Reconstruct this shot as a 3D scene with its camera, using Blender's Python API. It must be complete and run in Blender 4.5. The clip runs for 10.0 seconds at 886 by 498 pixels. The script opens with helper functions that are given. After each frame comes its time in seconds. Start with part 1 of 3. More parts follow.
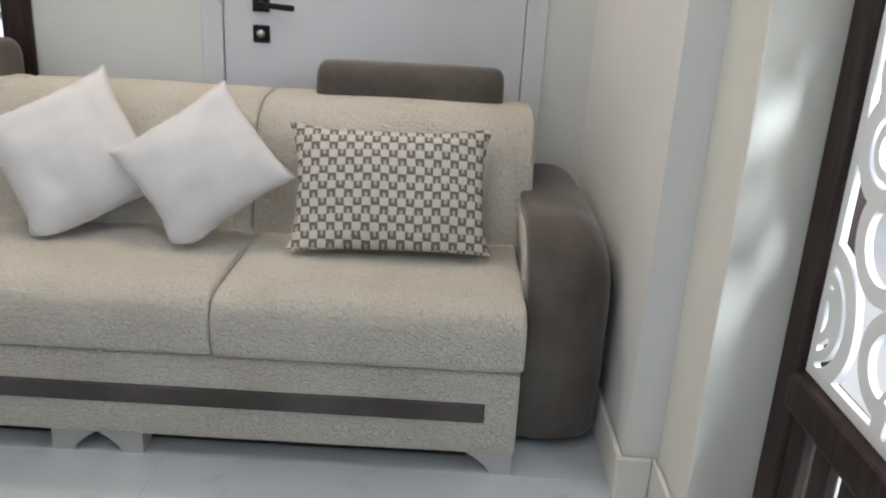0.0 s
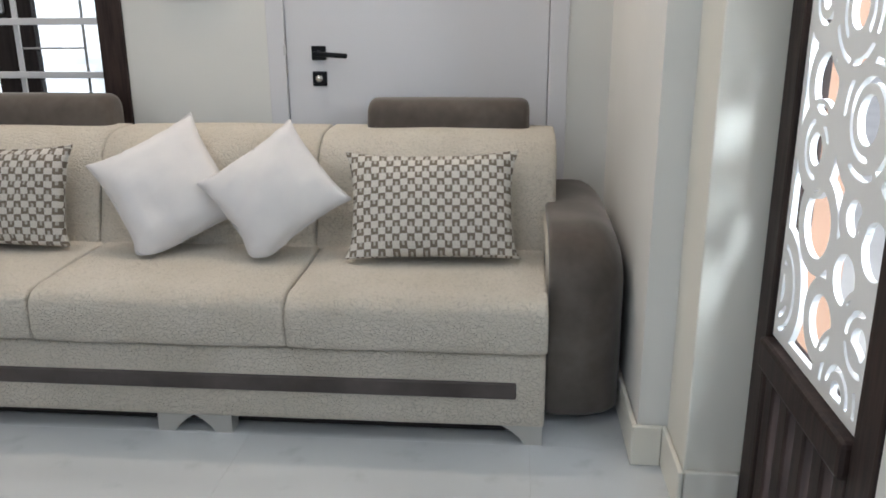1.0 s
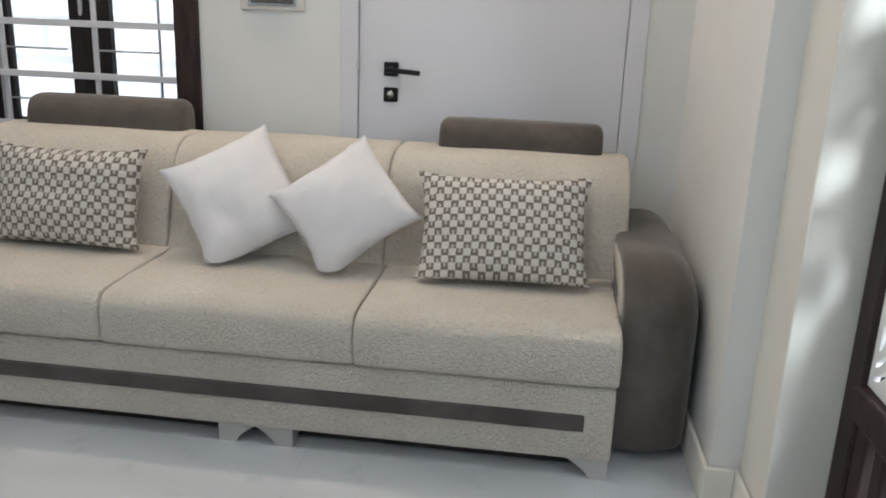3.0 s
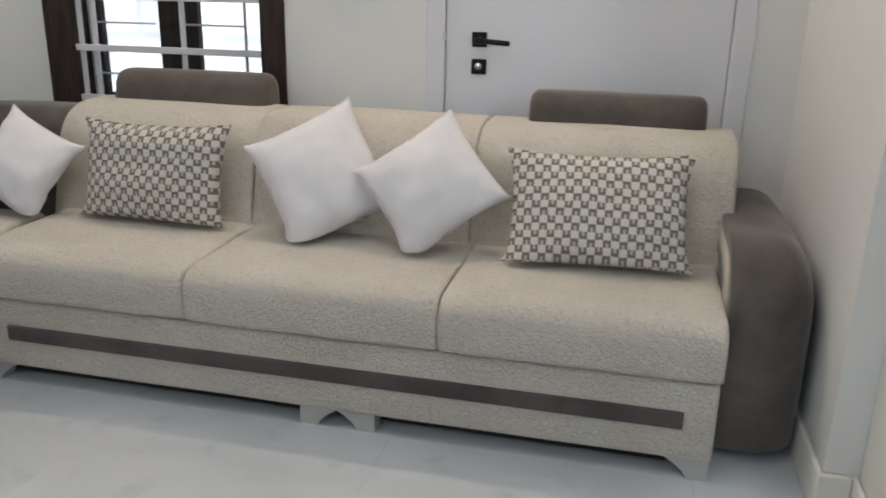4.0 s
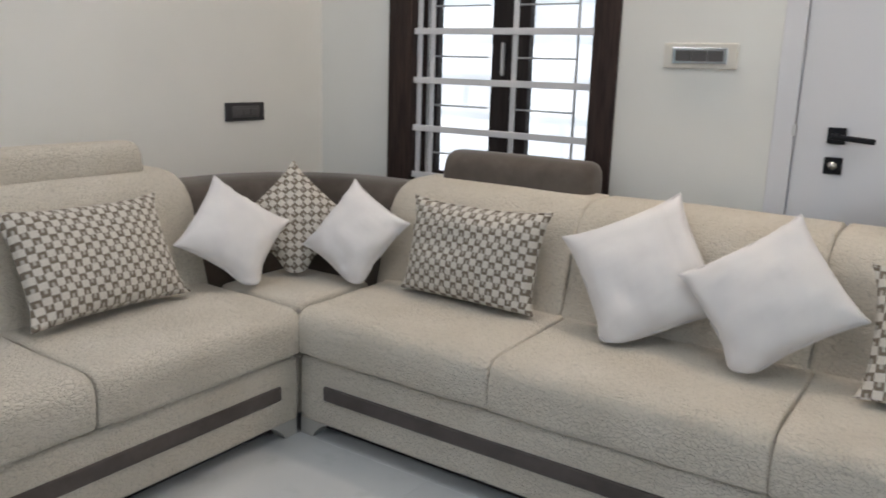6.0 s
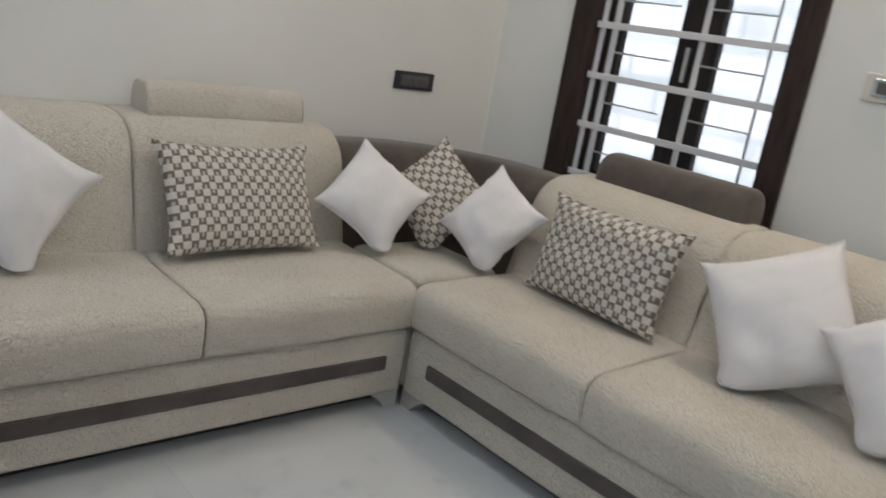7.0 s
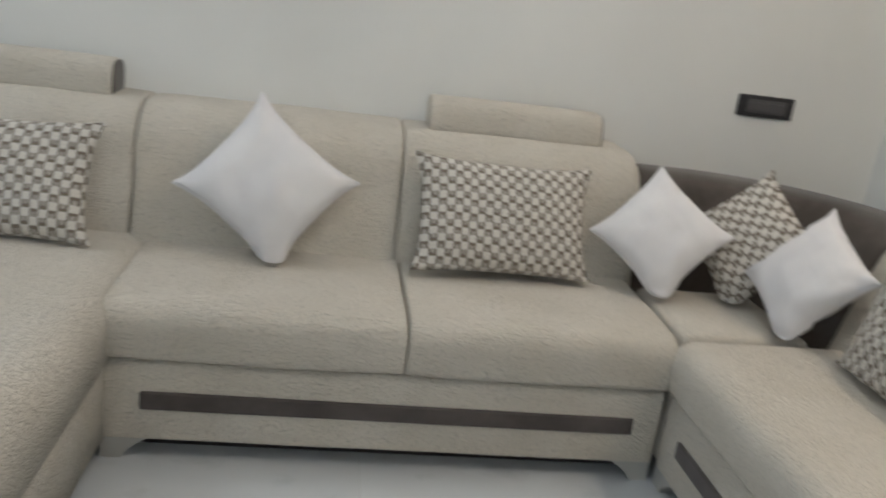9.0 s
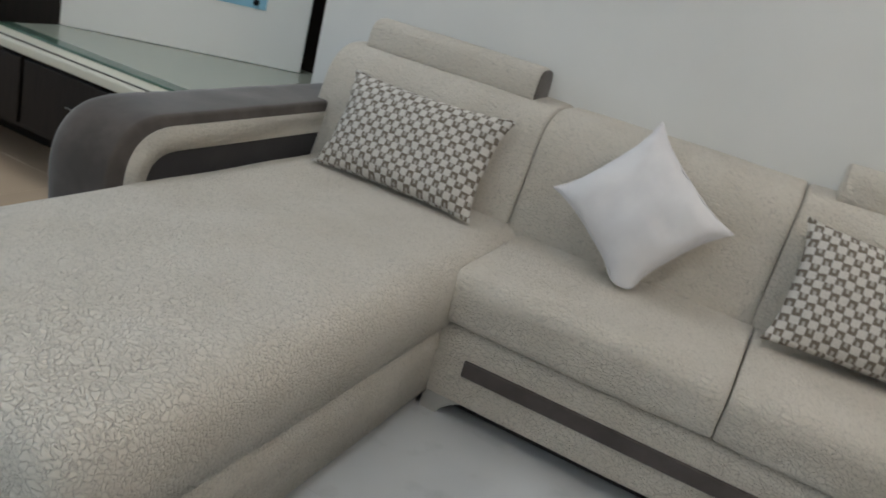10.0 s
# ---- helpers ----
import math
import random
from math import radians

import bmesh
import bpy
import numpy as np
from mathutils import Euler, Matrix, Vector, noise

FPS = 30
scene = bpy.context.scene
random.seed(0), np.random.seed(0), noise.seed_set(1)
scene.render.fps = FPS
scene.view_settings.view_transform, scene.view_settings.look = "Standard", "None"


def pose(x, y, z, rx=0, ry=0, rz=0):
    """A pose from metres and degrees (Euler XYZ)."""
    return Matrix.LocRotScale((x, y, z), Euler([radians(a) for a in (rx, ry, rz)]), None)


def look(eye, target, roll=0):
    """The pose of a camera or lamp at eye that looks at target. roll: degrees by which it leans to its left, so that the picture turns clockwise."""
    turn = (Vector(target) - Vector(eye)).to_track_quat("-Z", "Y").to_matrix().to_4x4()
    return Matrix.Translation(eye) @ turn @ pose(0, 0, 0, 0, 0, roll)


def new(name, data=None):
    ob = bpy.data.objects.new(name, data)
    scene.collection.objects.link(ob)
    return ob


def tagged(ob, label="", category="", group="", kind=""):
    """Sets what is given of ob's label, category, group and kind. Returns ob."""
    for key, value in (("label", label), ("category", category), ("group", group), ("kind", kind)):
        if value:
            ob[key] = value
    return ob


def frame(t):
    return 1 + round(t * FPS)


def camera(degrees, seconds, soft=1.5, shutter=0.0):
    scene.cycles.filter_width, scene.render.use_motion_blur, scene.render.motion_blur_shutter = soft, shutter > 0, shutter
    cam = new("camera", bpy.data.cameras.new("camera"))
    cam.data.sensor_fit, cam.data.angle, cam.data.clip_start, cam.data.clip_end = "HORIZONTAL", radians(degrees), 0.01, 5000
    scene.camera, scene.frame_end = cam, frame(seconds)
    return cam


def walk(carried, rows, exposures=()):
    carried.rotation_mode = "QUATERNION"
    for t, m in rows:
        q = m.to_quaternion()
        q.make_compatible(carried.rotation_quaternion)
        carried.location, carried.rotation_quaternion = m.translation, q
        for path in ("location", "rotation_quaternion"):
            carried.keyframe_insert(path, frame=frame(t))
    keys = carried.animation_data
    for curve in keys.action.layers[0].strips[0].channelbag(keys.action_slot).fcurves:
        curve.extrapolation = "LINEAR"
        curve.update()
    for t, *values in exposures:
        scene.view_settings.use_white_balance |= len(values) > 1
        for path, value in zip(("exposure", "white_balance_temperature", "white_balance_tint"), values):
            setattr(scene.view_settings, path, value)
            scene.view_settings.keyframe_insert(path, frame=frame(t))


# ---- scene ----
cam = camera(57.6, 10.0, 1.7, 0.4)
PATH = [
    (0, (0.022, 0.038, 1.126), (0.012, 1.933, 0.487), 3.2),
    (0.5, (0.086, -0.175, 1.175), (-0.034, 1.735, 0.596), 1.6),
    (1, (0.11, -0.309, 1.169), (-0.059, 1.6, 0.598), -0.3),
    (1.5, (0.15, -0.297, 1.19), (-0.05, 1.609, 0.617), -1.2),
    (2, (0.105, -0.287, 1.18), (-0.064, 1.635, 0.652), 0.3),
    (2.5, (0.022, -0.308, 1.186), (-0.161, 1.617, 0.675), 1.9),
    (4, (-0.05, -0.177, 1.171), (-0.488, 1.678, 0.564), 1.2),
    (4.5, (-0.103, -0.107, 1.183), (-0.677, 1.716, 0.594), 1.4),
    (5, (-0.139, -0.084, 1.18), (-0.917, 1.684, 0.663), 1.8),
    (6.5, (-0.202, -0.049, 1.192), (-1.444, 1.452, 0.741), 4.8),
    (7, (-0.128, 0.073, 1.202), (-1.536, 1.397, 0.686), 9.6),
    (7.5, (-0.146, 0.333, 1.243), (-1.794, 1.385, 0.823), 7.1),
    (8, (-0.132, 0.501, 1.179), (-1.866, 1.326, 0.621), 5.0),
    (8.5, (-0.094, 0.634, 1.193), (-1.91, 1.178, 0.556), 7.3),
    (9, (-0.095, 0.756, 1.171), (-1.99, 1.051, 0.604), 7.4),
    (9.5, (-0.097, 0.872, 1.172), (-1.947, 0.47, 0.526), 10.4),
    (10, (-0.091, 0.954, 1.165), (-1.838, 0.244, 0.501), 15.0),
]
EXPOSURES = [(0.0, -0.11, 6270, 11), (2.5, -0.12, 6280, 11), (4.2, -0.20, 6350, 12), (5.2, -0.17, 6350, 12), (6.4, -0.26, 6380, 12),
             (7.0, -0.38, 6360, 11), (8.0, -0.34, 6350, 10), (8.6, -0.28, 6330, 9), (9.2, -0.26, 6300, 9), (9.6, -0.36, 6220, 9), (10.0, -0.42, 6180, 9)]
walk(cam, [(t, look(eye, target, roll)) for t, eye, target, roll in PATH], EXPOSURES)

# ---- world, sun and large lights ----
world = bpy.data.worlds.new("sky")
scene.world = world
world.use_nodes = True
wn = world.node_tree
sky = wn.nodes.new("ShaderNodeTexSky")
sky.sky_type, sky.sun_disc = "NISHITA", False
sky.sun_elevation, sky.sun_rotation = radians(63), radians(173)
wn.nodes["Background"].inputs["Strength"].default_value = 0.12
wn.links.new(sky.outputs["Color"], wn.nodes["Background"].inputs["Color"])


def lamp(name, kind, m, energy, color, size=None, size_y=None):
    data = bpy.data.lights.new(name, kind)
    data.energy, data.color = energy, color
    if kind == "AREA":
        data.shape, data.size, data.size_y = "RECTANGLE", size, size_y
    ob = new(name, data)
    ob.matrix_world = m
    return ob


sun = lamp("sun", "SUN", look((0.5, -4, 8), (0, 0, 0)), 3.0, (1.0, 0.95, 0.87))
sun.data.angle = radians(0.5)
# daylight in the openings: unseen added ones behind and beside the camera, pierced screen
lamp("fill_south", "AREA", look((-1.0, -3.32, 1.65), (-1.0, 0, 0.9)), 11.5, (0.80, 0.91, 1.0), 2.5, 1.4)
lamp("daylight_screen", "AREA", look((1.15, 0.92, 1.30), (0.45, 1.30, 1.0)), 9, (0.86, 0.95, 1.0), 0.9, 1.7)
# lamp in an added, unseen opening, for cool light on east-facing fronts
lamp("fill_east", "AREA", look((0.70, 0.0, 1.45), (-1.3, 0.35, 0.70)), 5.4, (0.80, 0.92, 1.0), 0.46, 1.05)
# small lamp added outside the screen, its light dapples the column through it
lamp("dapple_lamp", "AREA", look((1.15, 0.33, 1.60), (0.57, 1.42, 0.8)), 46, (0.84, 0.94, 1.0), 0.30, 0.30)
# unseen flush ceiling light, inferred from the lever's shadow, over the middle of the seating
lamp("ceiling_centre", "AREA", look((-0.55, 0.95, 2.80), (-0.55, 0.951, 0)), 9, (0.98, 0.99, 1.0), 0.55, 0.55)
# unseen lamp added to brighten the console and the chaise end
lamp("fill_passage", "AREA", look((-2.2, -1.6, 2.78), (-2.2, -1.6, 0)), 21, (0.98, 0.99, 1.0), 0.6, 0.6)
# unseen cove strips, inferred from shadows, in the ceiling along both walls behind the sofa
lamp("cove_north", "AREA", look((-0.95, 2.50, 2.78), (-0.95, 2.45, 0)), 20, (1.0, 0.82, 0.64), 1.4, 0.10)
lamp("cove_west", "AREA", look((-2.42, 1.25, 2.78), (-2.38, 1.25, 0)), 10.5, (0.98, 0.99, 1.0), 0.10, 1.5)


# ---- materials ----
def material(name, color, rough=0.6, metal=0.0, spec=0.5):
    m = bpy.data.materials.new(name)
    m.use_nodes = True
    b = m.node_tree.nodes["Principled BSDF"]
    b.inputs["Base Color"].default_value = (*color, 1)
    b.inputs["Roughness"].default_value = rough
    b.inputs["Metallic"].default_value = metal
    b.inputs["Specular IOR Level"].default_value = spec
    return m


def nodes_of(m):
    t = m.node_tree
    return t, t.nodes, t.nodes["Principled BSDF"]


def tex(m, kind, scale, detail=3.0, coord="Object", stretch=(1, 1, 1), **kw):
    """A texture node on object coordinates."""
    t, n, _ = nodes_of(m)
    c, mp = n.new("ShaderNodeTexCoord"), n.new("ShaderNodeMapping")
    mp.inputs["Scale"].default_value = stretch
    t.links.new(c.outputs[coord], mp.inputs["Vector"])
    x = n.new(kind)
    x.inputs["Scale"].default_value = scale
    if kind == "ShaderNodeTexNoise":
        x.inputs["Detail"].default_value = detail
    t.links.new(mp.outputs["Vector"], x.inputs["Vector"])
    return x


def ramp(m, src, stops):
    t, n, _ = nodes_of(m)
    r = n.new("ShaderNodeValToRGB")
    while len(r.color_ramp.elements) < len(stops):
        r.color_ramp.elements.new(0.5)
    for e, (p, c) in zip(r.color_ramp.elements, stops):
        e.position, e.color = p, (*c, 1) if len(c) == 3 else c
    t.links.new(src, r.inputs["Fac"])
    return r.outputs["Color"]


def mul(m, a, b, mode="MULTIPLY", fac=1.0):
    t, n, _ = nodes_of(m)
    x = n.new("ShaderNodeMix")
    x.data_type, x.blend_type = "RGBA", mode
    x.inputs["Factor"].default_value = fac
    t.links.new(a, x.inputs["A"])
    t.links.new(b, x.inputs["B"])
    return x.outputs["Result"]


def bump(m, src, strength, distance, chain=None):
    t, n, b = nodes_of(m)
    x = n.new("ShaderNodeBump")
    x.inputs["Strength"].default_value, x.inputs["Distance"].default_value = strength, distance
    t.links.new(src, x.inputs["Height"])
    if chain:
        t.links.new(chain, x.inputs["Normal"])
    t.links.new(x.outputs["Normal"], b.inputs["Normal"])
    return x.outputs["Normal"]


def base(m, src):
    t, _, b = nodes_of(m)
    t.links.new(src, b.inputs["Base Color"])


def grey(v):
    return (v, v, v)


def fabric(name, lo, hi):
    """Cream upholstery with a crackled, embossed weave."""
    m = material(name, hi, 0.92, spec=0.12)
    t, n, b = nodes_of(m)
    warp = tex(m, "ShaderNodeTexNoise", 22, 3)
    add = n.new("ShaderNodeMix")
    add.data_type = "VECTOR"
    add.inputs["Factor"].default_value = 0.045
    v = tex(m, "ShaderNodeTexVoronoi", 92, stretch=(0.75, 1, 1.15))
    v.feature = "DISTANCE_TO_EDGE"
    src = v.inputs["Vector"].links[0].from_socket
    t.links.new(src, add.inputs["A"])
    t.links.new(warp.outputs["Color"], add.inputs["B"])
    t.links.new(add.outputs["Result"], v.inputs["Vector"])
    cracks = ramp(m, v.outputs["Distance"], [(0.0, grey(0.0)), (0.06, grey(0.7)), (0.25, grey(1.0))])
    big = tex(m, "ShaderNodeTexNoise", 5.0, 4)
    tone = ramp(m, big.outputs["Fac"], [(0.3, lo), (0.7, hi)])
    # emboss shade also put into the colour, as darker crack lines
    shade = ramp(m, v.outputs["Distance"], [(0.0, grey(0.74)), (0.022, grey(0.84)), (0.060, grey(1.0))])
    base(m, mul(m, tone, shade))
    fine = tex(m, "ShaderNodeTexNoise", 420, 2)
    mid = tex(m, "ShaderNodeTexNoise", 95, 3)
    rip = tex(m, "ShaderNodeTexNoise", 52, 1.5, stretch=(0.6, 1, 1.35))
    rip.inputs["Distortion"].default_value = 1.2
    ridge = ramp(m, rip.outputs["Fac"], [(0.36, grey(1.0)), (0.47, grey(0.55)), (0.50, grey(0.0)), (0.53, grey(0.55)), (0.64, grey(1.0))])
    c = bump(m, mid.outputs["Fac"], 0.25, 0.004, bump(m, ridge, 0.5, 0.0026, bump(m, cracks, 0.85, 0.0032)))
    bump(m, fine.outputs["Fac"], 0.25, 0.001, c)
    b.inputs["Sheen Weight"].default_value = 0.15
    return m


CREAM = fabric("cream_upholstery", (0.600, 0.553, 0.470), (0.660, 0.615, 0.537))


def suede(name, lo, hi):
    m = material(name, hi, 0.8, spec=0.2)
    t, n, b = nodes_of(m)
    big = tex(m, "ShaderNodeTexNoise", 5, 4)
    nap = tex(m, "ShaderNodeTexNoise", 38, 3)
    base(m, mul(m, ramp(m, big.outputs["Fac"], [(0.32, lo), (0.70, hi)]), ramp(m, nap.outputs["Fac"], [(0.3, grey(0.88)), (0.7, grey(1.0))])))
    fine = tex(m, "ShaderNodeTexNoise", 300, 2)
    bump(m, fine.outputs["Fac"], 0.2, 0.001)
    b.inputs["Sheen Weight"].default_value = 0.35
    b.inputs["Sheen Roughness"].default_value = 0.4
    return m


SUEDE = suede("taupe_suede", (0.072, 0.060, 0.052), (0.138, 0.118, 0.103))
BAND = suede("brown_band_suede", (0.066, 0.056, 0.052), (0.122, 0.104, 0.097))
INSETDARK = suede("dark_inset_and_shade", (0.030, 0.026, 0.026), (0.045, 0.040, 0.038))

COTTON = material("white_cotton", (0.74, 0.73, 0.73), 0.9, spec=0.15)
cw = tex(COTTON, "ShaderNodeTexNoise", 9, 3)
cf = tex(COTTON, "ShaderNodeTexNoise", 500, 2)
base(COTTON, ramp(COTTON, cw.outputs["Fac"], [(0.3, (0.68, 0.665, 0.672)), (0.7, (0.74, 0.726, 0.722))]))
bump(COTTON, cf.outputs["Fac"], 0.2, 0.001, bump(COTTON, cw.outputs["Fac"], 0.3, 0.006))


def arith(m, op, a, b=None):
    """A math node; a and b are sockets or numbers."""
    t, n, _ = nodes_of(m)
    x = n.new("ShaderNodeMath")
    x.operation = op
    for k, v in enumerate((a, b)):
        if v is None:
            continue
        if isinstance(v, (int, float)):
            x.inputs[k].default_value = v
        else:
            t.links.new(v, x.inputs[k])
    return x.outputs[0]


def checked(name):
    """Taupe and cream woven check, cells of about 22 x 21 mm; each taupe cell has a cream notch, from above or below by turns."""
    m = material(name, (0.5, 0.47, 0.42), 0.9, spec=0.15)
    t, n, b = nodes_of(m)
    co, wob = n.new("ShaderNodeTexCoord"), tex(m, "ShaderNodeTexNoise", 14, 2)
    sep = n.new("ShaderNodeSeparateXYZ")
    t.links.new(co.outputs["Object"], sep.inputs[0])
    sw = n.new("ShaderNodeSeparateColor")
    t.links.new(wob.outputs["Color"], sw.inputs[0])
    u = arith(m, "MULTIPLY_ADD", sep.outputs["X"], 45.0)
    u.node.inputs[2].default_value = 200.0
    v = arith(m, "MULTIPLY_ADD", sep.outputs["Y"], 47.6)
    v.node.inputs[2].default_value = 200.0
    u = arith(m, "ADD", u, arith(m, "MULTIPLY", sw.outputs[0], 0.35))
    v = arith(m, "ADD", v, arith(m, "MULTIPLY", sw.outputs[1], 0.35))
    iu, iv = arith(m, "FLOOR", u), arith(m, "FLOOR", v)
    fu, fv = arith(m, "FRACT", u), arith(m, "FRACT", v)
    parity = arith(m, "MODULO", arith(m, "ADD", iu, iv), 2.0)
    row = arith(m, "MODULO", iv, 2.0)
    narrow = arith(m, "LESS_THAN", arith(m, "ABSOLUTE", arith(m, "SUBTRACT", fu, 0.5)), 0.17)
    flip = arith(m, "ABSOLUTE", arith(m, "SUBTRACT", fv, row))
    notch = arith(m, "MULTIPLY", narrow, arith(m, "GREATER_THAN", flip, 0.42))
    light = arith(m, "MAXIMUM", parity, arith(m, "MULTIPLY", notch, 0.62))
    fine = tex(m, "ShaderNodeTexNoise", 330, 2)
    tone = ramp(m, light, [(0.0, (0.205, 0.173, 0.140)), (1.0, (0.66, 0.63, 0.575))])
    base(m, mul(m, tone, ramp(m, fine.outputs["Fac"], [(0.3, grey(0.78)), (0.7, grey(1.0))])))
    c = bump(m, light, 0.6, 0.003)
    bump(m, fine.outputs["Fac"], 0.5, 0.002, c)
    return m


CHECK = checked("checked_weave")


def paint(name, color, rough=0.55, var=0.05):
    m = material(name, color, rough, spec=0.35)
    a = tex(m, "ShaderNodeTexNoise", 1.3, 4)
    lo = tuple(c * (1 - var) for c in color)
    hi = tuple(min(1, c * (1 + var)) for c in color)
    base(m, ramp(m, a.outputs["Fac"], [(0.3, lo), (0.7, hi)]))
    f = tex(m, "ShaderNodeTexNoise", 160, 3)
    bump(m, f.outputs["Fac"], 0.06, 0.002)
    return m


WALL = paint("cream_wall_paint", (0.735, 0.735, 0.708))
TRIMWALL = paint("column_paint", (0.74, 0.72, 0.65))
CEIL = paint("ceiling_paint", (0.80, 0.79, 0.77))
DOORPAINT = paint("grey_white_door_laminate", (0.68, 0.68, 0.71), 0.45, 0.02)
WHITEBAR = paint("white_enamel", (0.66, 0.66, 0.68), 0.35, 0.03)
BOARDWHITE = paint("gloss_white_board", (0.86, 0.85, 0.81), 0.35, 0.02)
PRINTBLUE = paint("light_blue_print", (0.30, 0.56, 0.70), 0.4, 0.05)
SCREENWHITE = paint("screen_grey_white", (0.82, 0.83, 0.83), 0.4, 0.04)
TERRACOTTA = paint("terracotta_render", (0.42, 0.265, 0.19), 0.8, 0.12)


def wood(name, lo, hi, rough=0.5):
    m = material(name, hi, rough, spec=0.25)
    g = tex(m, "ShaderNodeTexNoise", 14, 5, stretch=(6, 6, 0.5))
    base(m, ramp(m, g.outputs["Fac"], [(0.35, lo), (0.65, hi)]))
    bump(m, g.outputs["Fac"], 0.15, 0.002)
    return m


DARKWOOD = wood("dark_stained_wood", (0.018, 0.011, 0.010), (0.045, 0.028, 0.024))
SASHWOOD = wood("window_sash_wood", (0.014, 0.010, 0.010), (0.028, 0.021, 0.020))
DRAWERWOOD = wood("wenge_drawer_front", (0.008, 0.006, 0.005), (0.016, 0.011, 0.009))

TILE = material("polished_tile", (0.62, 0.64, 0.66), 0.12)
t_, n_, b_ = nodes_of(TILE)
tv = tex(TILE, "ShaderNodeTexNoise", 2.2, 6)
ts = tex(TILE, "ShaderNodeTexNoise", 9.0, 8)
info = n_.new("ShaderNodeObjectInfo")
tone_a = ramp(TILE, tv.outputs["Fac"], [(0.3, (0.56, 0.59, 0.61)), (0.7, (0.63, 0.655, 0.67))])
tone_b = ramp(TILE, ts.outputs["Fac"], [(0.30, grey(0.90)), (0.42, grey(1.0))])
tone_c = ramp(TILE, info.outputs["Random"], [(0.0, grey(0.96)), (1.0, grey(1.0))])
base(TILE, mul(TILE, mul(TILE, tone_a, tone_b), tone_c))
t_.links.new(ramp(TILE, ts.outputs["Fac"], [(0.3, grey(0.22)), (0.6, grey(0.10))]), b_.inputs["Roughness"])
b_.inputs["Coat Weight"].default_value, b_.inputs["Coat Roughness"].default_value = 1.0, 0.05
b_.inputs["Coat IOR"].default_value = 1.6
sp = tex(TILE, "ShaderNodeTexNoise", 5.5, 7)
smudge = ramp(TILE, sp.outputs["Fac"], [(0.69, (1.0, 1.0, 1.0)), (0.76, (0.78, 0.72, 0.66))])
base(TILE, mul(TILE, b_.inputs["Base Color"].links[0].from_socket, smudge))
tn = tex(TILE, "ShaderNodeTexNoise", 3.5, 3)
bump(TILE, tn.outputs["Fac"], 0.12, 0.02)
GROUT = paint("grey_grout", (0.46, 0.46, 0.45), 0.9, 0.08)
WARMTILE = paint("beige_floor_tile", (0.56, 0.43, 0.30), 0.25, 0.05)

BLACKMETAL = material("black_metal", (0.02, 0.02, 0.022), 0.35, 0.9)
CHROME = material("chrome", (0.62, 0.62, 0.62), 0.2, 1.0)
ROD = material("thin_steel_rod", (0.55, 0.55, 0.56), 0.4, 0.3)
FOOTSILVER = material("silver_foot_laminate", (0.46, 0.45, 0.42), 0.4, 0.2)
PLATE = paint("ivory_switch_plate", (0.62, 0.60, 0.55), 0.35, 0.02)
PLATEDARK = paint("graphite_switch_plate", (0.035, 0.033, 0.035), 0.35, 0.05)
ROCKER = paint("grey_rocker", (0.10, 0.095, 0.095), 0.3, 0.05)
GLASS = material("window_glass", (1, 1, 1), 0.02)
GLASS.node_tree.nodes["Principled BSDF"].inputs["Transmission Weight"].default_value = 1.0
GREENGLASS = material("green_glass_with_reflection", (0.33, 0.35, 0.295), 0.05)
GLASSEDGE = material("dark_green_glass", (0.075, 0.13, 0.095), 0.08)
CREAMEDGE = paint("cream_stone_edge", (0.70, 0.67, 0.55), 0.3, 0.05)


def glowing(name, strength):
    """Overexposed daylight with the faint courses of a pale house front."""
    m = material(name, (0.9, 0.95, 1.0), 1.0)
    t, n, b = nodes_of(m)
    br = tex(m, "ShaderNodeTexBrick", 0.9, stretch=(1, 1, 1))
    br.inputs["Vector"].links[0].from_node.inputs["Rotation"].default_value = (radians(90), 0, 0)
    br.inputs["Color1"].default_value, br.inputs["Color2"].default_value = (0.95, 0.98, 1.0, 1), (0.86, 0.91, 0.96, 1)
    br.inputs["Mortar"].default_value = (0.70, 0.76, 0.80, 1)
    br.inputs["Mortar Size"].default_value, br.inputs["Mortar Smooth"].default_value = 0.035, 0.6
    no = tex(m, "ShaderNodeTexNoise", 1.8, 3)
    c = mul(m, br.outputs["Color"], ramp(m, no.outputs["Fac"], [(0.35, grey(0.85)), (0.6, grey(1.15))]))
    base(m, c)
    t.links.new(c, b.inputs["Emission Color"])
    b.inputs["Emission Strength"].default_value = strength
    return m


DAYWHITE = glowing("bright_outdoor_haze", 0.70)


# ---- building helpers ----
def mesh_of(name, bm, mat, smooth=True):
    me = bpy.data.meshes.new(name)
    bmesh.ops.recalc_face_normals(bm, faces=bm.faces)
    bm.to_mesh(me)
    bm.free()
    me.materials.append(mat)
    for p in me.polygons:
        p.use_smooth = smooth
    return me


def part(name, bm, mat, parent=None, label="", smooth=True):
    ob = new(name, mesh_of(name, bm, mat, smooth))
    if parent:
        ob.parent = parent
    if label:
        tagged(ob, label)
    return ob


def thing(name, m, label, category, group="", kind=""):
    ob = new(name)
    ob.empty_display_size = 0.1
    ob.matrix_world = m
    return tagged(ob, label, category, group, kind)


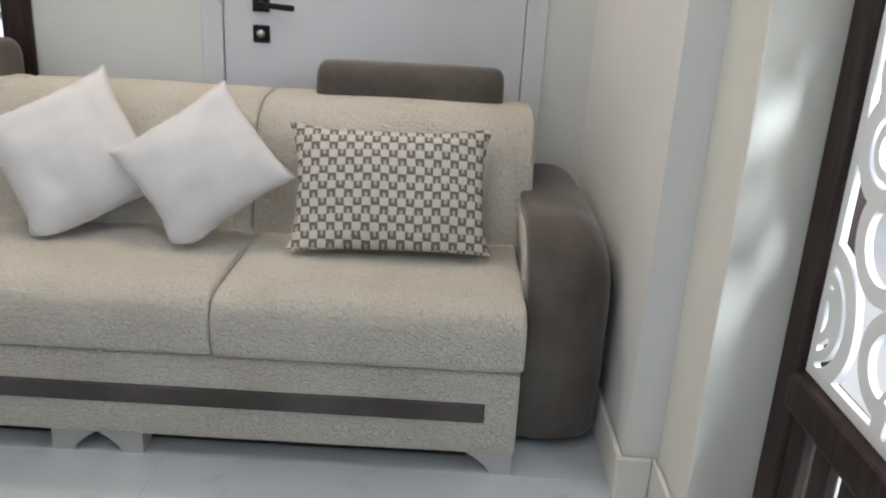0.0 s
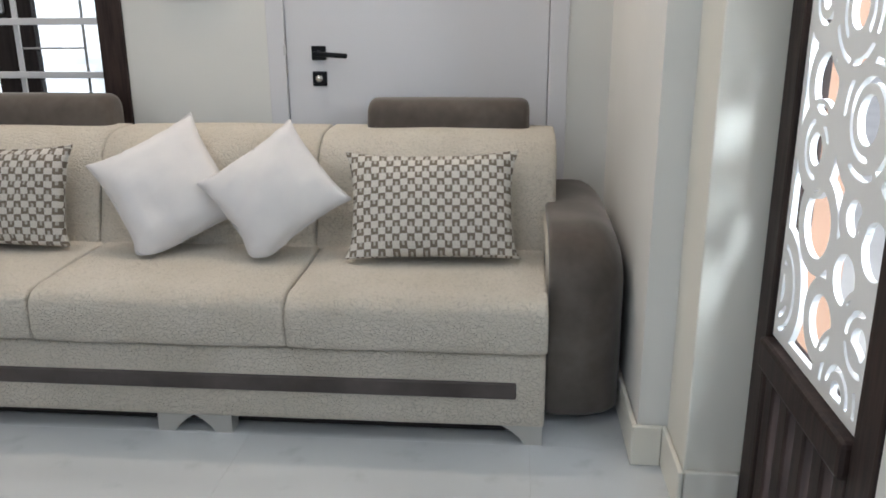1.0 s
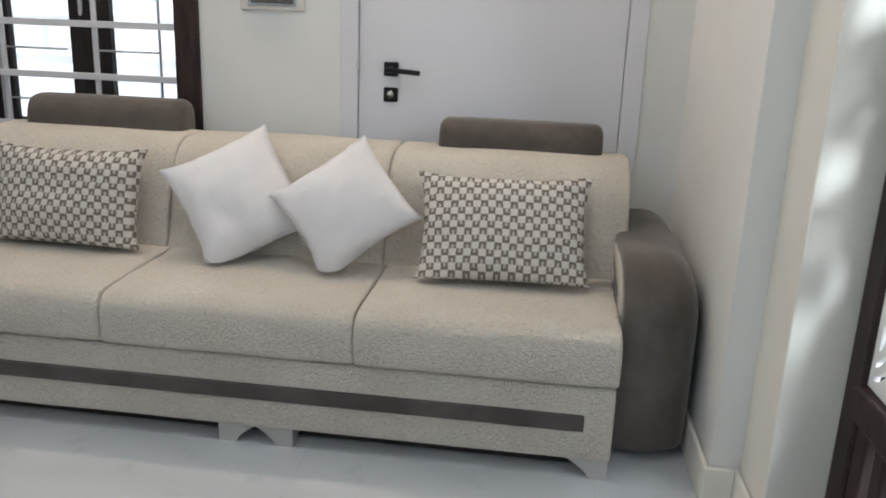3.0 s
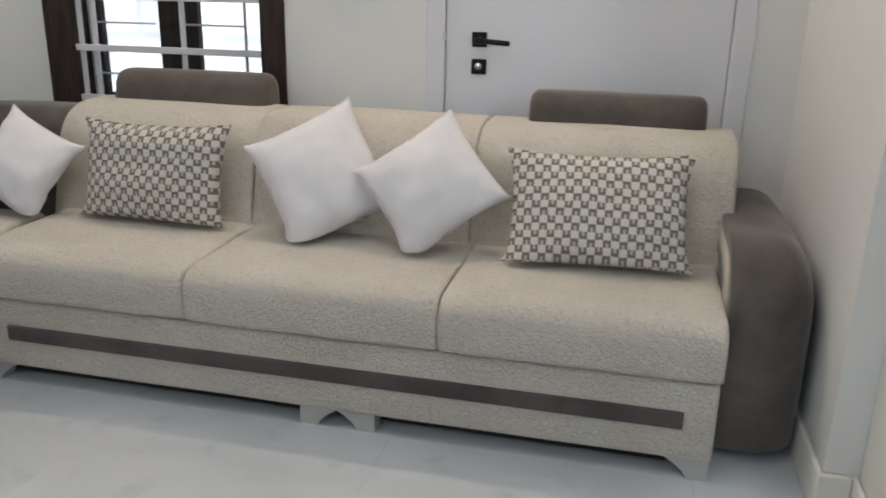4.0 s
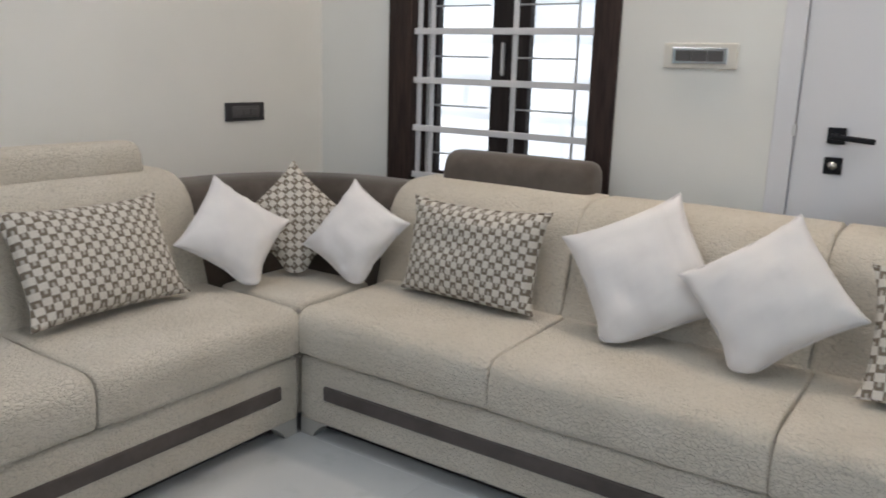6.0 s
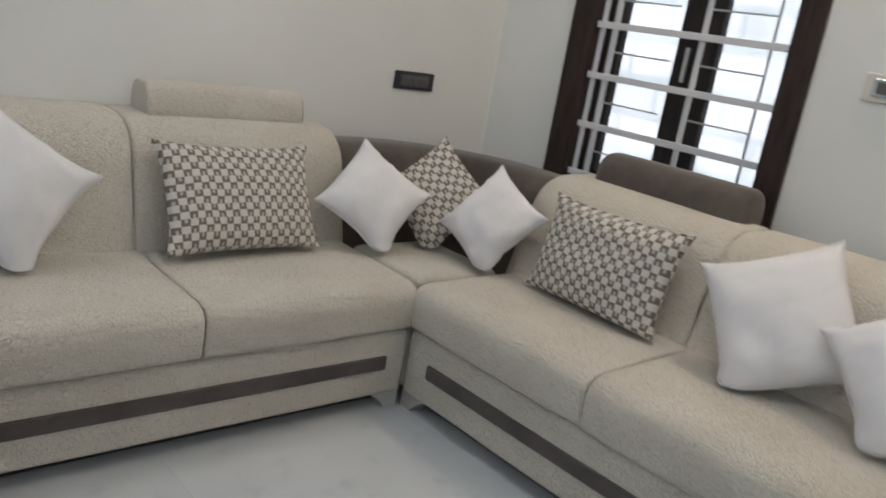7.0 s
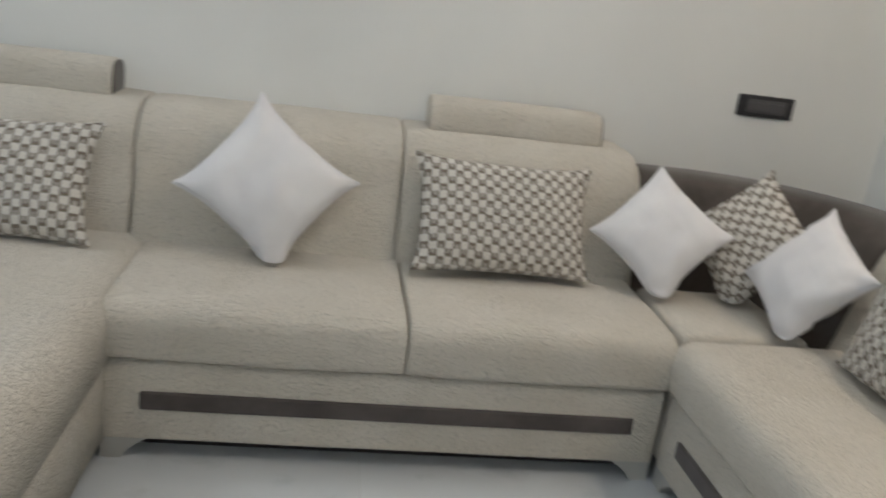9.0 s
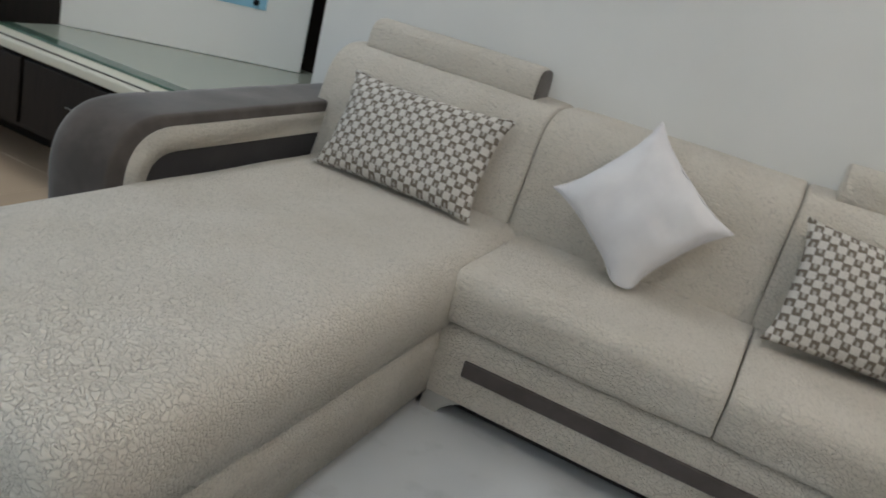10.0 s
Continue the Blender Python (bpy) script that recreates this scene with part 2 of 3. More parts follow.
def box(x0, y0, z0, x1, y1, z1, bev=0.0, seg=2, bm=None):
    bm = bm or bmesh.new()
    vs = [bm.verts.new(p) for p in ((x0, y0, z0), (x1, y0, z0), (x1, y1, z0), (x0, y1, z0),
                                    (x0, y0, z1), (x1, y0, z1), (x1, y1, z1), (x0, y1, z1))]
    fs = [bm.faces.new([vs[i] for i in f]) for f in ((0, 3, 2, 1), (4, 5, 6, 7), (0, 1, 5, 4), (1, 2, 6, 5), (2, 3, 7, 6), (3, 0, 4, 7))]
    if bev:
        es = list({e for f in fs for e in f.edges})
        bmesh.ops.bevel(bm, geom=es, offset=bev, segments=seg, affect="EDGES", profile=0.5)
    return bm


def rod(p, q, r, n=8, bm=None):
    bm = bm or bmesh.new()
    p, q = Vector(p), Vector(q)
    d = (q - p)
    m = Matrix.Translation((p + q) / 2) @ d.to_track_quat("Z", "Y").to_matrix().to_4x4()
    bmesh.ops.create_cone(bm, cap_ends=True, segments=n, radius1=r, radius2=r, depth=d.length, matrix=m)
    return bm


def round_poly(pts, radii, n=5):
    """A closed outline in 2D with rounded corners."""
    out = []
    k = len(pts)
    for i in range(k):
        p, a, c = Vector(pts[i]), Vector(pts[i - 1]), Vector(pts[(i + 1) % k])
        u, w = (a - p), (c - p)
        r = min(radii[i], 0.49 * u.length / 1.0, 0.49 * w.length / 1.0)
        if r < 1e-4:
            out.append(p)
            continue
        s, e = p + u.normalized() * r, p + w.normalized() * r
        for j in range(n + 1):
            f = j / n
            out.append(s * (1 - f) ** 2 + p * 2 * f * (1 - f) + e * f * f)
    return out


def dense(pts, step=0.03):
    """Extra points along the long edges of an outline."""
    out = []
    for i, p in enumerate(pts):
        q = pts[(i + 1) % len(pts)]
        k = max(1, int((q - p).length / step))
        out += [p + (q - p) * (j / k) for j in range(k)]
    return out


def inset(pts, d):
    n = len(pts)
    area = sum(pts[i].x * pts[(i + 1) % n].y - pts[(i + 1) % n].x * pts[i].y for i in range(n))
    s = 1 if area > 0 else -1
    out = []
    for i in range(n):
        t = (pts[(i + 1) % n] - pts[i - 1])
        t = t.normalized() if t.length > 1e-9 else Vector((1, 0))
        out.append(pts[i] + Vector((-t.y, t.x)) * d * s)
    return out


def squeeze(pts, d):
    """An outline drawn in by d at its top and both sides, its foot kept."""
    lo, hi = min(p.x for p in pts), max(p.x for p in pts)
    z0, z1 = min(p.y for p in pts), max(p.y for p in pts)
    c = (lo + hi) / 2
    k, q = 1 - 2 * d / (hi - lo), 1 - d / (z1 - z0)
    return [Vector((c + (p.x - c) * k, z0 + (p.y - z0) * q)) for p in pts]


def loft(outline, x0, x1, r, swell=0.0, rings=10, r1=None):
    """A cushion: an outline (depth, height) drawn along x, its ends rounded by r and r1; the middle swells outwards."""
    bm = bmesh.new()
    r1 = r if r1 is None else r1
    turn = (0, 15, 30, 45, 60, 75, 90)
    secs = [(x0 + r * (1 - math.cos(radians(a))), r * (1 - math.sin(radians(a)))) for a in turn]
    secs += [(x0 + r + (x1 - x0 - r - r1) * j / rings, 0.0) for j in range(1, rings)]
    secs += [(x1 - r1 * (1 - math.cos(radians(a))), r1 * (1 - math.sin(radians(a)))) for a in turn[::-1]]
    loops = []
    for x, d in secs:
        u = 2 * (x - x0) / (x1 - x0) - 1
        dd = d - swell * (1 - u ** 2) ** 0.7 if abs(u) < 1 else d
        ring = squeeze(outline, dd) if dd > 0 else inset(outline, dd)
        loops.append([bm.verts.new((x, p.x, p.y)) for p in ring])
    k = len(outline)
    for a, b in zip(loops, loops[1:]):
        for i in range(k):
            bm.faces.new((a[i], a[(i + 1) % k], b[(i + 1) % k], b[i]))
    bm.faces.new(loops[0])
    bm.faces.new(loops[-1][::-1])
    return bm


def wrinkle(bm, amount, scale, seed):
    """Small hand-made unevenness of upholstery."""
    for v in bm.verts:
        n = noise.noise_vector(v.co * scale + Vector((seed * 7.3, seed * 3.1, seed)))
        v.co += n * amount
    return bm


def puff(w, h, t, n=22, pinch=0.07, seed=0):
    """A stuffed cushion with pointed corners, lying in its own xy plane."""
    bm = bmesh.new()
    grid = {}
    for s in (1, -1):
        for i in range(n + 1):
            for j in range(n + 1):
                u, v = math.sin(math.pi * (i / n - 0.5)), math.sin(math.pi * (j / n - 0.5))
                edge = i in (0, n) or j in (0, n)
                if edge and s < 0:
                    grid[s, i, j] = grid[1, i, j]
                    continue
                x = u * w / 2 * (1 - pinch * (1 - abs(v) ** 3) * abs(u))
                y = v * h / 2 * (1 - pinch * (1 - abs(u) ** 3) * abs(v))
                z = 0 if edge else s * t / 2 * ((1 - u * u) * (1 - v * v)) ** 0.42
                p = Vector((x, y, z))
                q = noise.noise(Vector((u * 2.2 + seed * 5, v * 2.2, s * 3 + seed)))
                q += 0.5 * noise.noise(Vector((u * 6 + seed * 5, v * 6, s * 3 + seed)))
                rim = max(abs(u), abs(v)) ** 3 * (1 - max(abs(u), abs(v)) ** 6)
                q += 0.30 * rim * math.sin(17 * (u if abs(v) > abs(u) else v) + 3 * noise.noise(Vector((u, v, seed))) + seed)
                p.z += q * 0.012 * (0 if edge else 1)
                p.x += 0.006 * noise.noise(Vector((v * 4, seed, u)))
                p.y += 0.006 * noise.noise(Vector((u * 4, seed + 9, v)))
                grid[s, i, j] = bm.verts.new(p)
        for i in range(n):
            for j in range(n):
                f = (grid[s, i, j], grid[s, i + 1, j], grid[s, i + 1, j + 1], grid[s, i, j + 1])
                bm.faces.new(f if s > 0 else f[::-1])
    return bm


def seam_cord(w, h, pinch, r=0.0035, n=16):
    """The piped seam round a cushion's edge."""
    bm = bmesh.new()
    path = []
    for side in range(4):
        for i in range(n):
            u = math.sin(math.pi * (i / n - 0.5))
            k = 1 - pinch * (1 - abs(u) ** 3)
            x, y = [(u * w / 2, -h / 2 * k), (w / 2 * k, u * h / 2), (-u * w / 2, h / 2 * k), (-w / 2 * k, -u * h / 2)][side]
            path.append(Vector((x, y, 0)))
    loops = []
    m = len(path)
    for i, p in enumerate(path):
        t = (path[(i + 1) % m] - path[i - 1]).normalized()
        o = Vector((t.y, -t.x, 0))
        loops.append([bm.verts.new(p + o * r * math.cos(a) + Vector((0, 0, r * math.sin(a)))) for a in (0, 1.571, 3.142, 4.712)])
    for i in range(m):
        a, b = loops[i], loops[(i + 1) % m]
        for j in range(4):
            bm.faces.new((a[j], a[(j + 1) % 4], b[(j + 1) % 4], b[j]))
    return bm


# ---- the room ----
NORTH, WEST, EAST, SOUTH, TOP = 2.700, -2.775, 0.452, -3.4, 2.85


def structure(name, bm, mat, label, category, smooth=False):
    return tagged(part(name, bm, mat, None, "", smooth), label, category, "", "structure")


floor = structure("floor", box(-5.2, SOUTH - 0.2, -0.12, 0.95, NORTH + 0.2, -0.008), GROUT, "grey grouted bed under pale polished floor tiles", "floor")
structure("ceiling", box(-5.2, SOUTH - 0.2, TOP, 0.95, NORTH + 0.2, TOP + 0.1), CEIL, "plain white painted ceiling above the seating", "ceiling")

# north wall with window and door openings
WX0, WX1, WZ0, WZ1 = -2.275, -1.438, 0.67, 2.02
DX0, DX1, DZ1 = -0.803, 0.299, 2.10
bm = box(WEST - 0.2, NORTH, 0, WX0, NORTH + 0.2, TOP)
box(WX0, NORTH, 0, WX1, NORTH + 0.2, WZ0, bm=bm)
box(WX0, NORTH, WZ1, WX1, NORTH + 0.2, TOP, bm=bm)
box(WX1, NORTH, 0, DX0, NORTH + 0.2, TOP, bm=bm)
box(DX0, NORTH, DZ1, DX1, NORTH + 0.2, TOP, bm=bm)
box(DX1, NORTH, 0, 0.95, NORTH + 0.2, TOP, bm=bm)
structure("wall_north", bm, WALL, "cream painted wall with window and grey-white door", "wall")
# west wall, which ends at an opening to a dark passage
structure("wall_west", box(WEST - 0.2, -0.865, 0, WEST, NORTH, TOP), WALL, "plain cream painted wall behind the corner sofa", "wall")
structure("wall_passage", box(-5.2, -0.865, 0, WEST - 0.2, -0.78, TOP), WALL, "cream painted wall of the passage", "wall")
# drawer wood reused: its dark colour stands in for the unlit passage
structure("wall_west_far", box(-5.2, SOUTH, 0, -5.0, -0.88, TOP), DRAWERWOOD, "dark-coloured wall standing in for the depth of the unlit passage", "wall")
# unseen south wall behind the camera, its wide opening added to admit light
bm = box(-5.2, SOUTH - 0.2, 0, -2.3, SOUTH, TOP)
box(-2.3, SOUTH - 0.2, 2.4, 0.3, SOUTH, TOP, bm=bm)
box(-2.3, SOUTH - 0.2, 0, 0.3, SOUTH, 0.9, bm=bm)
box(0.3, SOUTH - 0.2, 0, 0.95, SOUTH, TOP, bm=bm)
structure("wall_south", bm, WALL, "unseen cream painted wall with an added wide opening", "wall")
# east side: wall by the sofa arm, stepped column, screen bay, wall to the south
structure("wall_east", box(EAST, 1.640, 0, 0.70, NORTH, TOP), WALL, "cream painted wall beside the sofa arm", "wall")
structure("column", box(0.529, 1.425, 0, 0.720, 1.640, TOP, 0.004), TRIMWALL, "stepped cream painted column", "column")
structure("wall_east_south", box(0.70, SOUTH, 0, 0.95, -0.30, TOP), WALL, "cream painted wall beyond the pierced screen", "wall")
# unseen wall added against spill from the outside lamps, opened for a fill lamp
bm = box(0.66, -0.30, 0, 0.73, 0.793, 0.85)
box(0.66, -0.30, 2.05, 0.73, 0.793, 2.25, bm=bm)
box(0.66, 0.25, 0.85, 0.73, 0.793, 2.05, bm=bm)
structure("wall_spill_block", bm, WALL, "added wall against stray light, with an opening, beside the pierced screen", "wall")
structure("wall_screen_head", box(0.64, -0.30, 2.25, 0.95, 1.425, TOP), WALL, "cream painted wall above the pierced screen", "wall")


def skirting(name, x0, y0, x1, y1, h=0.10):
    bm = box(x0, y0, 0.0, x1, y1, h, 0.004)
    return structure(name, bm, TRIMWALL, "cream skirting board with a rounded top edge", "baseboard")


skirting("baseboard", 0.436, 1.638, 0.450, NORTH - 0.004, 0.115)
skirting("baseboard", 0.436, 1.622, 0.514, 1.637, 0.115)
skirting("baseboard", 0.5145, 1.408, 0.527, 1.637, 0.115)
skirting("baseboard", 0.529, 1.408, 0.656, 1.423, 0.115)

# door with frame
door = tagged(new("door_1"), "closed grey-white flush door with black lever handle", "door", "", "structure")
part("door_leaf", box(-0.7335, NORTH - 0.002, 0.006, 0.2288, NORTH + 0.036, 2.035, 0.003), DOORPAINT, door, "", False)
for x0, x1 in ((-0.803, -0.7358), (0.2312, 0.299)):
    part("frame_jamb", box(x0, NORTH - 0.013, 0, x1, NORTH + 0.10, 2.10, 0.004), DOORPAINT, door, "", False)
part("frame_head", box(-0.7356, NORTH - 0.013, 2.040, 0.2310, NORTH + 0.10, 2.10, 0.004), DOORPAINT, door, "", False)
plate = part("handle_plate", box(-0.6380, NORTH - 0.013, 0.990, -0.5845, NORTH - 0.002, 1.041, 0.003), BLACKMETAL, door, "square black handle rose", False)
bm = rod((-0.611, NORTH - 0.013, 1.0155), (-0.611, NORTH - 0.052, 1.0155), 0.010)
bmesh.ops.rotate(box(-0.622, NORTH - 0.058, 1.0055, -0.496, NORTH - 0.044, 1.0235, 0.005, bm=bm), cent=(-0.611, 0, 1.0155), matrix=Matrix.Rotation(radians(4), 3, "Y"), verts=bm.verts)
part("lever", bm, BLACKMETAL, plate, "black lever", False)
lockp = part("lock_plate", box(-0.6380, NORTH - 0.012, 0.896, -0.5845, NORTH - 0.002, 0.949, 0.003), BLACKMETAL, door, "square black lock plate", False)
part("lock_cylinder", rod((-0.611, NORTH - 0.010, 0.924), (-0.611, NORTH - 0.025, 0.924), 0.013, 16), CHROME, lockp, "chrome lock cylinder")
part("strike_plate", box(-0.742, NORTH - 0.017, 1.007, -0.731, NORTH - 0.012, 1.043), ROD, door, "", False)
# unseen board added to stop daylight leaking round the leaf
part("door_gap_block", box(-0.80, NORTH + 0.102, 0, 0.296, NORTH + 0.14, 2.10), DARKWOOD, door, "", False)

# window: wooden frame, sashes, white grille
window = tagged(new("window_1"), "dark wooden window with white metal security grille", "window", "", "structure")


def wpart(name, x0, z0, x1, z1, y0, y1, mat, bev=0.004, label=""):
    return part(name, box(x0, y0, z0, x1, y1, z1, bev), mat, window, label, False)


FX0, IX0, IX1, FX1 = -2.380, -2.262, -1.447, -1.350
FZ0, IZ0, IZ1, FZ1 = 0.635, 0.708, 1.978, 2.068
wpart("window_frame", FX0, FZ0, IX0, FZ1, NORTH - 0.014, NORTH + 0.11, DARKWOOD)
wpart("window_frame", IX1, FZ0, FX1, FZ1, NORTH - 0.014, NORTH + 0.11, DARKWOOD)
wpart("window_frame", IX0, FZ0, IX1, IZ0, NORTH - 0.014, NORTH + 0.11, DARKWOOD)
wpart("window_frame", IX0, IZ1, IX1, FZ1, NORTH - 0.014, NORTH + 0.11, DARKWOOD)
for sx0, sx1, lw, rw in ((-2.260, -1.857, 0.047, 0.091), (-1.853, -1.449, 0.078, 0.060)):
    wpart("sash_stile", sx0, IZ0, sx0 + lw, IZ1, NORTH + 0.115, NORTH + 0.155, SASHWOOD)
    wpart("sash_stile", sx1 - rw, IZ0, sx1, IZ1, NORTH + 0.115, NORTH + 0.155, SASHWOOD)
    wpart("sash_rail", sx0 + lw, IZ0, sx1 - rw, IZ0 + 0.036, NORTH + 0.115, NORTH + 0.155, SASHWOOD)
    wpart("sash_rail", sx0 + lw, IZ1 - 0.055, sx1 - rw, IZ1, NORTH + 0.115, NORTH + 0.155, SASHWOOD)
    pane = wpart("pane", sx0 + lw, IZ0 + 0.036, sx1 - rw, IZ1 - 0.055, NORTH + 0.132, NORTH + 0.137, GLASS, 0)
    pane.visible_shadow = False
wpart("sash_handle", -1.894, 1.16, -1.880, 1.29, NORTH + 0.095, NORTH + 0.113, ROD)
for x in (-2.242, -2.178, -1.788):
    wpart("grille_upright", x - 0.010, IZ0 + 0.002, x + 0.010, IZ1 - 0.002, NORTH + 0.02, NORTH + 0.031, WHITEBAR, 0.002)
for k in range(7):
    z = 0.735 + 0.198 * k
    wpart("grille_bar", IX0 + 0.002, z - 0.0127, IX1 - 0.002, z + 0.0127, NORTH + 0.006, NORTH + 0.0185, WHITEBAR, 0.002)
    if k < 6:
        part("grille_rod", rod((-2.178, NORTH + 0.026, z + 0.099), (-1.907, NORTH + 0.026, z + 0.099), 0.0037), ROD, window)
        part("grille_rod", rod((-1.788, NORTH + 0.026, z + 0.099), (-1.524, NORTH + 0.026, z + 0.099), 0.0037), ROD, window)
part("grille_rod", rod((-1.524, NORTH + 0.026, IZ0 + 0.002), (-1.524, NORTH + 0.026, IZ1 - 0.002), 0.0055), ROD, window)

# outdoors: bright haze behind the window, behind the screen and behind the doorway
tagged(part("backdrop", box(-5.5, 5.2, -1, 1.5, 5.25, 4.5), DAYWHITE, None, "", False), "bright overexposed daylight outside the window", "backdrop", "", "structure")
tagged(part("backdrop", box(3.2, -1.2, -1, 3.25, 4.2, 4.5), DAYWHITE, None, "", False), "bright overexposed daylight outside the screen", "backdrop", "", "structure")
tagged(part("ground", box(-60, -60, -0.40, 60, 60, -0.20), GROUT, None, "", False), "pale paved ground outside the house", "ground", "", "structure")
tagged(part("outside_pillar", box(0.74, 1.95, -0.2, 1.05, 2.40, 3.4, 0.01), TERRACOTTA, None, "", False), "terracotta rendered pillar outside the pierced screen", "pillar", "", "structure")

structure("wall_outside", box(0.722, 1.45, -0.2, 0.738, 3.2, 3.4), TERRACOTTA, "terracotta rendered outer face of the wall", "wall")

# ---- pierced screen in its wooden frame ----
screen = thing("pierced_screen", Matrix(), "dark wooden partition frame holding a pierced white circle-pattern panel", "partition")
part("post", box(0.657, 1.338, 0, 0.722, 1.423, 2.25, 0.008), DARKWOOD, screen, "", False)
part("post", box(0.655, 0.795, 0, 0.730, 0.885, 2.25, 0.008), DARKWOOD, screen, "", False)
for y0, y1 in ((0.885, 1.338),):
    part("rail", box(0.640, y0, 0.430, 0.715, y1, 0.500, 0.010), DARKWOOD, screen, "", False)
    part("rail", box(0.640, y0, 2.17, 0.715, y1, 2.25, 0.010), DARKWOOD, screen, "", False)
    part("rail", box(0.640, y0, 0.0, 0.715, y1, 0.09, 0.010), DARKWOOD, screen, "", False)


for k in range(5):
    y = 1.312 - 0.096 * k
    part("slat", box(0.664, y - 0.026, 0.09, 0.690, y + 0.026, 0.43, 0.006), DARKWOOD, screen, "", False)


def pierced(width, height, circles):
    """Sheet with circular holes: rings and double rings in loose packing, cut by marching squares over a rule."""
    step = 0.0045
    nu, nv = int(width / step) + 1, int(height / step) + 1
    u, v = np.meshgrid(np.linspace(0, width, nu), np.linspace(0, height, nv), indexing="ij")
    solid = np.full(u.shape, -1.0)
    edge = np.minimum(np.minimum(u, width - u), np.minimum(v, height - v))
    inside = np.full(u.shape, False)
    for cu, cv, r, rings in circles:
        r = r + 0.001
        d = np.hypot(u - cu, v - cv)
        band = 0.021
        out = r + band + (rings - 1) * 0.030
        here = d < out
        val = np.minimum(out - d, d - r)
        for k in range(rings - 1):
            g0 = r + band * 0.8 + k * 0.030
            slot = np.minimum(d - g0, g0 + 0.011 - d)
            ang = np.arctan2(v - cv, u - cu)
            web = np.abs(np.sin(ang * 0.5 + cu * 31 + k)) * d - 0.022
            val = np.minimum(val, -np.minimum(slot, web))
        solid = np.where(here & ~inside, np.maximum(val, np.where(inside, solid, -1)), np.where(here, np.maximum(solid, -1), solid))
        inside |= here
        solid = np.where(~here, np.maximum(solid, 0.010 - (d - out)), solid)
    solid = np.maximum(solid, 0.020 - edge)
    solid = np.where(edge < 0.02, np.maximum(solid, 0.004), solid)
    verts, faces, cache = [], [], {}

    def corner(i, j):
        if (i, j) not in cache:
            cache[i, j] = len(verts)
            verts.append((u[i, j], v[i, j]))
        return cache[i, j]

    def cross(i, j, k, l):
        key = (min((i, j), (k, l)), max((i, j), (k, l)))
        if key not in cache:
            a, b = solid[i, j], solid[k, l]
            f = min(0.95, max(0.05, a / (a - b)))
            cache[key] = len(verts)
            verts.append((u[i, j] + f * (u[k, l] - u[i, j]), v[i, j] + f * (v[k, l] - v[i, j])))
        return cache[key]

    pos = solid > 0
    for i in range(nu - 1):
        for j in range(nv - 1):
            ring = ((i, j), (i + 1, j), (i + 1, j + 1), (i, j + 1))
            poly = []
            for a in range(4):
                p, q = ring[a], ring[(a + 1) % 4]
                if pos[p]:
                    poly.append(corner(*p))
                if pos[p] != pos[q]:
                    poly.append(cross(*p, *q))
            if len(poly) > 2:
                faces.append(poly)
    me = bpy.data.meshes.new("panel")
    k = len(verts)
    t = 0.012
    pts = [(0, a, b) for a, b in verts] + [(t, a, b) for a, b in verts]
    count = {}
    for f in faces:
        for a, b in zip(f, f[1:] + f[:1]):
            count[a, b] = True
    sides = [(b, a, a + k, b + k) for a, b in count if (b, a) not in count]
    me.from_pydata(pts, [], faces[:] + [[x + k for x in f][::-1] for f in faces] + sides)
    me.update()
    me.materials.append(SCREENWHITE)
    return me


CIRCLES = [
    (0.121, 0.535, 0.055, 1), (0.161, 0.285, 0.063, 1), (0.226, 0.666, 0.034, 3), (0.314, 0.495, 0.040, 3),
    (0.315, 0.335, 0.030, 1), (0.308, 0.226, 0.044, 1), (0.233, 0.120, 0.050, 1), (0.397, 0.145, 0.028, 2),
    (0.404, 0.303, 0.046, 1), (0.405, 0.625, 0.042, 1), (0.425, 0.425, 0.038, 1), (0.078, 0.681, 0.018, 2),
    (0.340, 0.030, 0.022, 3), (-0.004, 0.112, 0.040, 3), (0.110, 0.415, 0.030, 2), (0.075, 0.800, 0.040, 2),
    (0.300, 0.820, 0.050, 1), (0.050, 0.930, 0.048, 1), (0.190, 0.950, 0.060, 2), (0.365, 0.960, 0.044, 1),
    (0.090, 1.110, 0.060, 1), (0.270, 1.130, 0.050, 2), (0.060, 1.290, 0.050, 2), (0.210, 1.310, 0.060, 1),
    (0.350, 1.300, 0.045, 1), (0.110, 1.460, 0.055, 1), (0.280, 1.470, 0.060, 2),
]
panel_mesh = pierced(0.451, 1.665, CIRCLES)
for y1 in (1.337,):
    p = new("pierced_panel", panel_mesh)
    p.parent = screen
    p.matrix_basis = Matrix(((1, 0, 0, 0.668), (0, -1, 0, y1), (0, 0, 1, 0.502), (0, 0, 0, 1)))
    tagged(p, "grey-white pierced panel of rings and circles")

# ---- the sectional sofa ----
SEAT_Z, BASE_Z = 0.273, 0.055


def seat_outline(front=-0.012, back=0.62, top=0.437):
    return dense(round_poly([(front, SEAT_Z + 0.004), (back, SEAT_Z + 0.004), (back, top), (front - 0.012, top - 0.012)], [0.022, 0.02, 0.03, 0.085], 7))


def back_outline(top):
    return dense(round_poly([(0.43, 0.385), (0.80, 0.385), (0.845, top - 0.03), (0.80, top + 0.002), (0.545, top)],
                            [0.02, 0.02, 0.04, 0.05, 0.125], 7))


